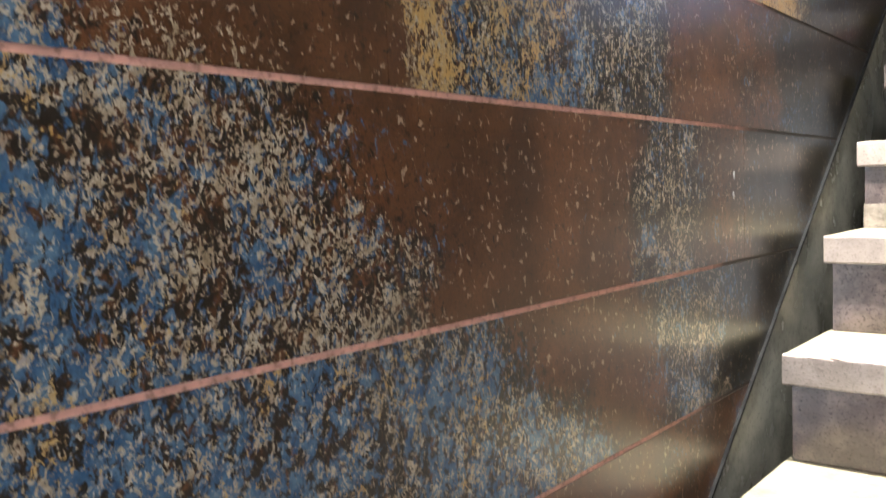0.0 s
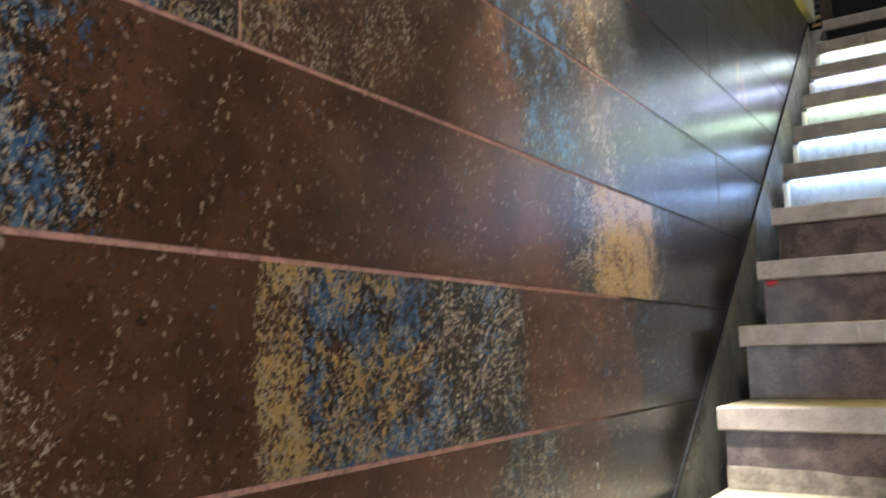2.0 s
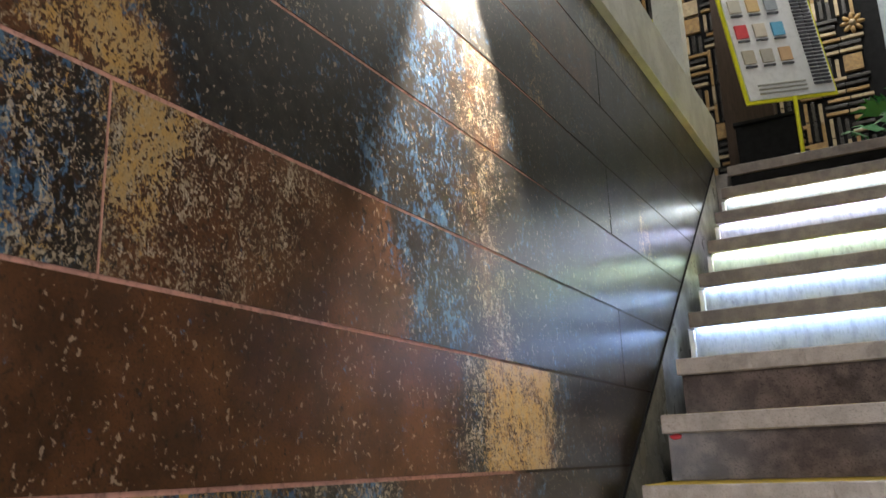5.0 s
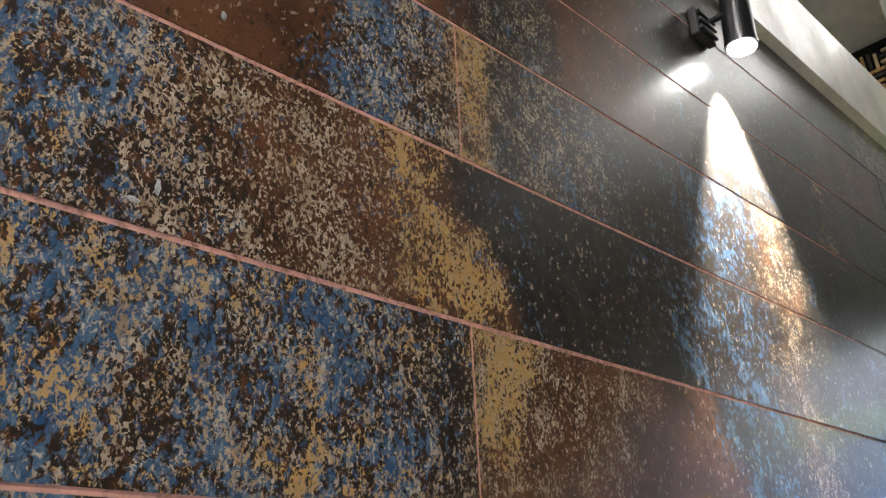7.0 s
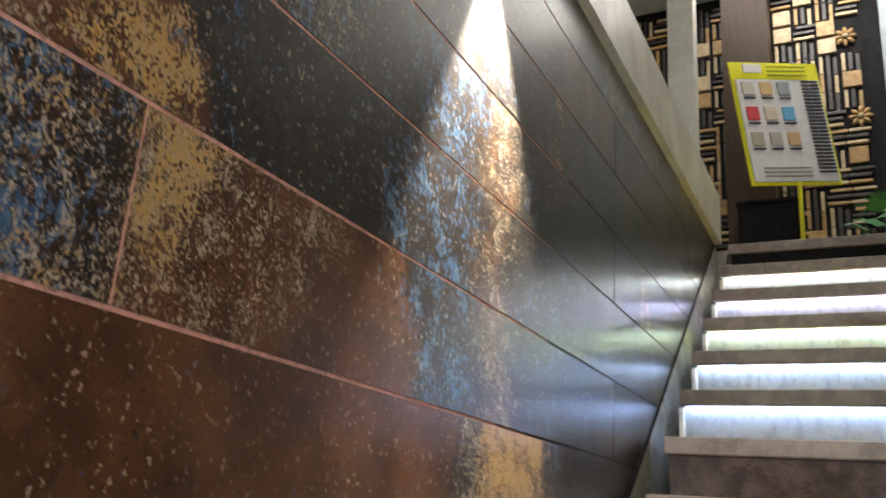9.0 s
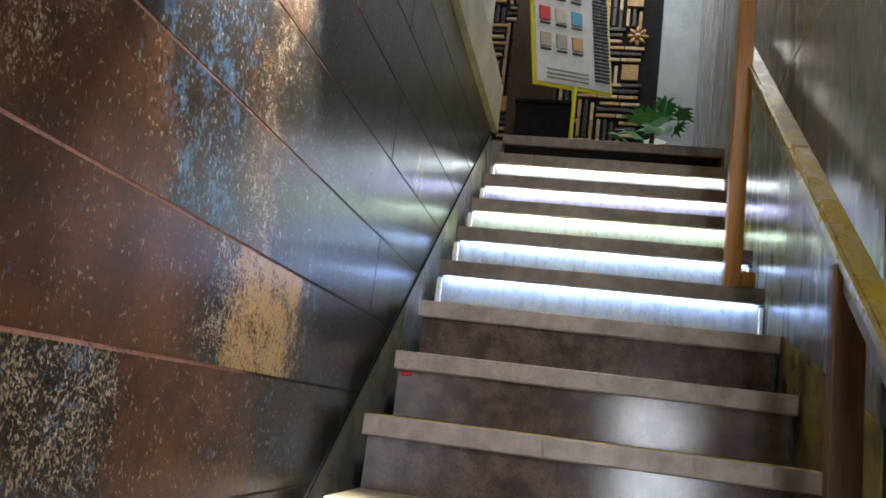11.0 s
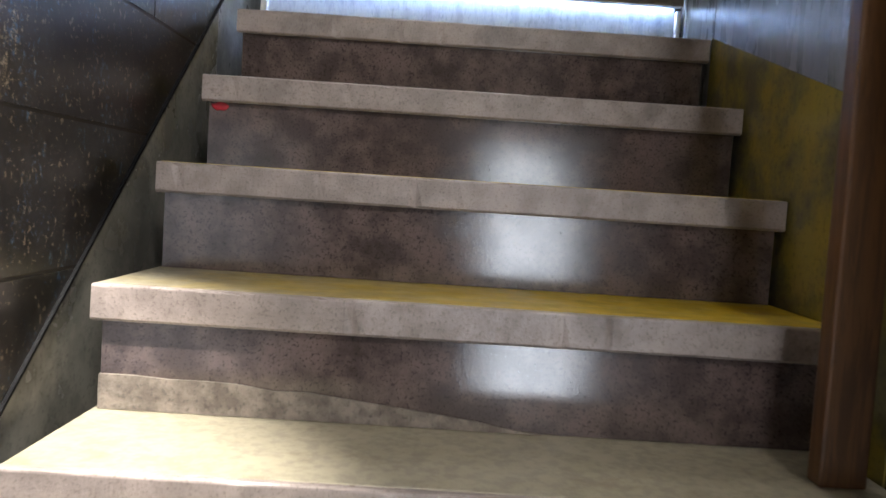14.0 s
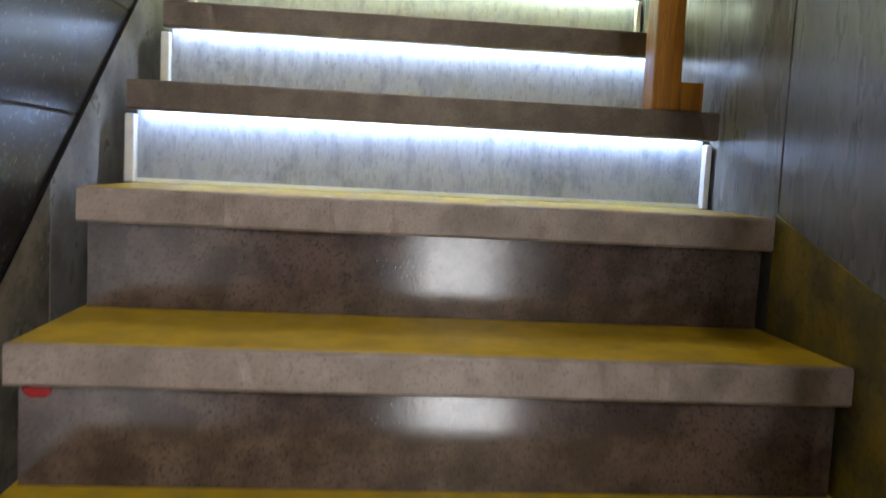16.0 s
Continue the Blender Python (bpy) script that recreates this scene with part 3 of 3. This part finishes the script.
# ---- left wall tiles ----
# each row upwards: its paint zones from the foot of the stairs on, as "kind end"
JOINTS = (LOW, 0.155, 0.375, 0.595, 0.802, 1.016, 1.233, 1.457, 1.679, 1.893, 2.113, 2.337, 2.553, 2.745, 2.945, 3.111)
ZONES = {
    5: "blue -1.83/-1.3 brown -1.62/-0.5 darkpale -1.3 dark 9",
    6: "blue -2.36/-0.7 bluepale -2.14/-0.75 brown -1.66 darkpale -1.46 darkbrown -1.2 dark 9",
    7: "blue -2.42 pale -2.32/-0.6 brown -2.12 tan -2.05 ochreblue -1.80 darkpale -1.53 brown -1.3 darkbrown -1.0 dark 9",
    8: "blue -2.36 bluepale -2.29 brown -1.38 darkpale -1.255 tan -0.93 darkpale -0.86 dark 9",
    9: "blueochre -2.2 darkpale -2.134 tan -2.04/0.5 pale -1.78/0.9 brown -1.56/-0.5 bluesoft -1.3 tansoft -1.12 dark 9",
    10: "blueochre -2.6 bluepale -2.45 palebrown -2.27/-0.4 ochre -2.08/-0.45 dark -1.66 bluesoft -1.32 tansoft -1.14 dark 9",
    11: "blueochre -2.57 brown -2.36 blue -2.22 bluepale -2.134 tan -2.07 darkpale -1.78 dark -1.62 bluesoft -1.32 tansoft -1.10 dark -0.1 darkochre 0.1 dark 9",
    12: "brown -2.134 darkpale -1.9 brown -1.6 dark -0.95 darkochre -0.8 dark 9",
    13: "brown -1.6 dark -0.9 darkbrown -0.4 dark 9",
    14: "brown -1.5 dark -0.5 darkpale 0.2 dark 9",
}
# bluesoft, tansoft: the wall spot's bluish and tan pool put into tile colour
WEIGHTS = {"tan": (0.1, 0.85, 0.75, 0.3), "blueochre": (0.62, 0.5, 0.66, 0.3), "bluepale": (0.5, 0.3, 0.74, 0.3), "blue": (0.66, 0.42, 0.66, 0.3), "ochrepale": (0.5, 0.5, 0.6, 0.4),
           "paleochre": (0.3, 0.5, 0.7, 0.1), "darkpale": (0.4, 0.3, 0.68, 0.7), "darkochre": (0, 0.6, 0.4, 0.7), "darkbrown": (0.2, 0.15, 0.4, 0.4),
           "bluesoft": (0.52, 0.0, 0.34, 0.6), "tansoft": (0.1, 0.34, 0.66, 0.5), "ochreblue": (0.6, 0.62, 0.6, 0.3), "palebrown": (0.12, 0.2, 0.74, 0.25), "ochre": (0.2, 0.74, 0.5, 0.2), "pale": (0.0, 0.28, 0.66, 0.0), "dark": (0.22, 0.04, 0.28, 0.95), "brown": (0, 0, 0.22, 0)}
wall_left = bpy.data.objects["wall_left"]


def kind_near(words, y):
    return any(kind == "tan" and abs(y - float(end.split("/")[0])) < 0.3 for kind, end in zip(words[::2], words[1::2]))


def zone_at(row, y, z):
    words = ZONES.get(row, "bluepale -2.0 brown -1.6 darkbrown 9").split()
    yy = y + (0.07 * noise.noise(Vector((y * 7, z * 9, row))) + 0.04 * noise.noise(Vector((y * 25, z * 25, row)))) * (0.0 if kind_near(words, y) else 1.0)
    total = [0.0] * 4
    lo, weight = -99.0, 0.0
    for kind, end in zip(words[::2], words[1::2]):
        at, _, slant = end.partition("/")
        end = float(at) + float(slant or 0) * (z - (JOINTS[row] + JOINTS[row + 1]) / 2)
        soft = 0.02 if kind == "tan" else 0.11
        w = max(0.0, min(1.0, (yy - lo) / soft + 0.5)) * max(0.0, min(1.0, (end - yy) / soft + 0.5))
        total = [a + w * b for a, b in zip(total, WEIGHTS[kind])]
        weight += w
        lo = end
    return [a / max(weight, 0.01) for a in total]


LEN, GAP = 1.765, 0.003
for row, (z0, z1) in enumerate(zip(JOINTS, JOINTS[1:])):
    start = -2.132 if row % 2 else -1.252
    side = 0.002 if row % 2 and row > 8 else 0.0003
    y0 = start - LEN * 2
    while y0 < 1.49:
        a, b = max(y0 + side, -4.39), min(y0 + LEN - side, 1.495)
        y0 += LEN
        if b - a < 0.03:
            continue
        near = a < 0 and b > -2.9
        ny, nz = (max(2, int((b - a) / 0.025)), 8) if near else (8, 2)
        lo, hi = z0 + GAP, z1 - GAP
        verts = [(0.0, a + (b - a) * i / ny, lo + (hi - lo) * j / nz) for i in range(ny + 1) for j in range(nz + 1)]
        faces = [(i * (nz + 1) + j, (i + 1) * (nz + 1) + j, (i + 1) * (nz + 1) + j + 1, i * (nz + 1) + j + 1) for i in range(ny) for j in range(nz)]
        rim = [i * (nz + 1) for i in range(ny + 1)] + [ny * (nz + 1) + j for j in range(1, nz + 1)] + [i * (nz + 1) + nz for i in range(ny - 1, -1, -1)] + [j for j in range(nz - 1, 0, -1)]
        base_i = len(verts)
        verts += [(-0.0011, verts[i][1], verts[i][2]) for i in rim]
        for i in range(len(rim)):
            j = (i + 1) % len(rim)
            faces.append((rim[j], rim[i], base_i + i, base_i + j))
        me = bpy.data.meshes.new("tile")
        me.from_pydata(verts, [], faces)
        values = np.array([zone_at(row, v[1], v[2]) for v in verts])
        for i, name in enumerate(("blue", "ochre", "pale", "dark")):
            me.attributes.new(name, "FLOAT", "POINT").data.foreach_set("value", values[:, i].astype(np.float32))
        me.materials.append(M_TILE)
        tile = new("tile", me)
        tile.parent = wall_left

# unseen fixtures, added to go with the lower and upper area lamps
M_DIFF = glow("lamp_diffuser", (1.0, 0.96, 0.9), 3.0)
wl = thing("added_wall_lamp", "added unseen box lamp standing for the lower fill light", "lamp", (1.3, -4.4, 4.3))
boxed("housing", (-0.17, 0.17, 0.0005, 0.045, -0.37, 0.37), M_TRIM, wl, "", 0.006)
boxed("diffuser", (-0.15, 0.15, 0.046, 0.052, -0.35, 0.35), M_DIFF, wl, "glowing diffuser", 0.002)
cl = thing("added_ceiling_light", "added unseen square ceiling light for the upper room", "lamp", (0.4, 2.3, TOP))
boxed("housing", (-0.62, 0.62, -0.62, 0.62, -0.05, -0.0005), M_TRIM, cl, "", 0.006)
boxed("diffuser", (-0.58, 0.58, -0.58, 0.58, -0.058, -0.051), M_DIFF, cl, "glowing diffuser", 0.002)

# dried paint drips on the tiles
for y, z, w, h in ((-1.298, 1.378, 0.007, 0.013), (-1.302, 1.345, 0.005, 0.010), (-2.526, 2.158, 0.005, 0.014), (-2.547, 2.139, 0.011, 0.005), (-2.477, 2.377, 0.006, 0.010)):
    bm = bmesh.new()
    bmesh.ops.create_uvsphere(bm, u_segments=10, v_segments=6, radius=1.0)
    bm.transform(Matrix.Translation((0.0, y, z)) @ Matrix.Diagonal((0.001, w * 0.55, h * 0.6, 1)))
    for v in bm.verts:
        v.co.y += 0.25 * w * noise.noise(v.co * 300)
    part("paint_drip", bm, M_GSKIRT, wall_left, "dried white paint drip", True)

# chalk scrawl on the dark wall panels
M_CHALK = plain("chalk_line", (0.30, 0.29, 0.27), 0.8)
scrawl = bpy.data.curves.new("chalk_scrawl", "CURVE")
scrawl.dimensions, scrawl.bevel_depth, scrawl.bevel_resolution = "3D", 0.0025, 1
line = scrawl.splines.new("BEZIER")
path = ((-1.066, 1.971), (-1.085, 2.075), (-1.108, 2.075), (-1.134, 2.005), (-1.16, 2.07), (-1.195, 1.965))
line.bezier_points.add(len(path) - 1)
for bp, (y, z) in zip(line.bezier_points, path):
    bp.co, bp.handle_left_type, bp.handle_right_type = (1.1595, y, z), "AUTO", "AUTO"
scrawl.materials.append(M_CHALK)
tagged(new("chalk_scrawl", scrawl), "pale chalk scrawl on the dark wall panels", "marking")

# yellow tag on the mosaic wall
tag = bmesh.new()
bmesh.ops.create_uvsphere(tag, u_segments=20, v_segments=10, radius=1.0)
tag.transform(Matrix.Diagonal((0.062, 0.02, 0.085, 1)))
tag = part("wall_tag", tag, M_YELLOW, None, "", True)
tag.location = (-0.56, 3.042, 4.81)
tagged(tag, "small rounded bright yellow tag on the mosaic wall", "tag")

# unseen glazing bars, added to break up the entrance's reflection on risers
door = thing("entrance_frame", "dark metal glazing bars in the entrance opening", "door frame", (1.14, -4.405, LOW), kind="structure")
for x in (0.862, 1.22, 1.418):
    boxed("upright", (x - 0.021 - 1.14, x + 0.021 - 1.14, -0.02, 0.02, 0.0, 2.0 - LOW - 0.002), M_METAL, door, "", 0.003)
for z in (0.35, 1.05, 1.62):
    for a, b in ((0.884, 1.198), (1.242, 1.396)):
        boxed("crossbar", (a - 1.14, b - 1.14, -0.016, 0.016, z - LOW - 0.02, z - LOW + 0.02), M_METAL, door, "", 0.003)
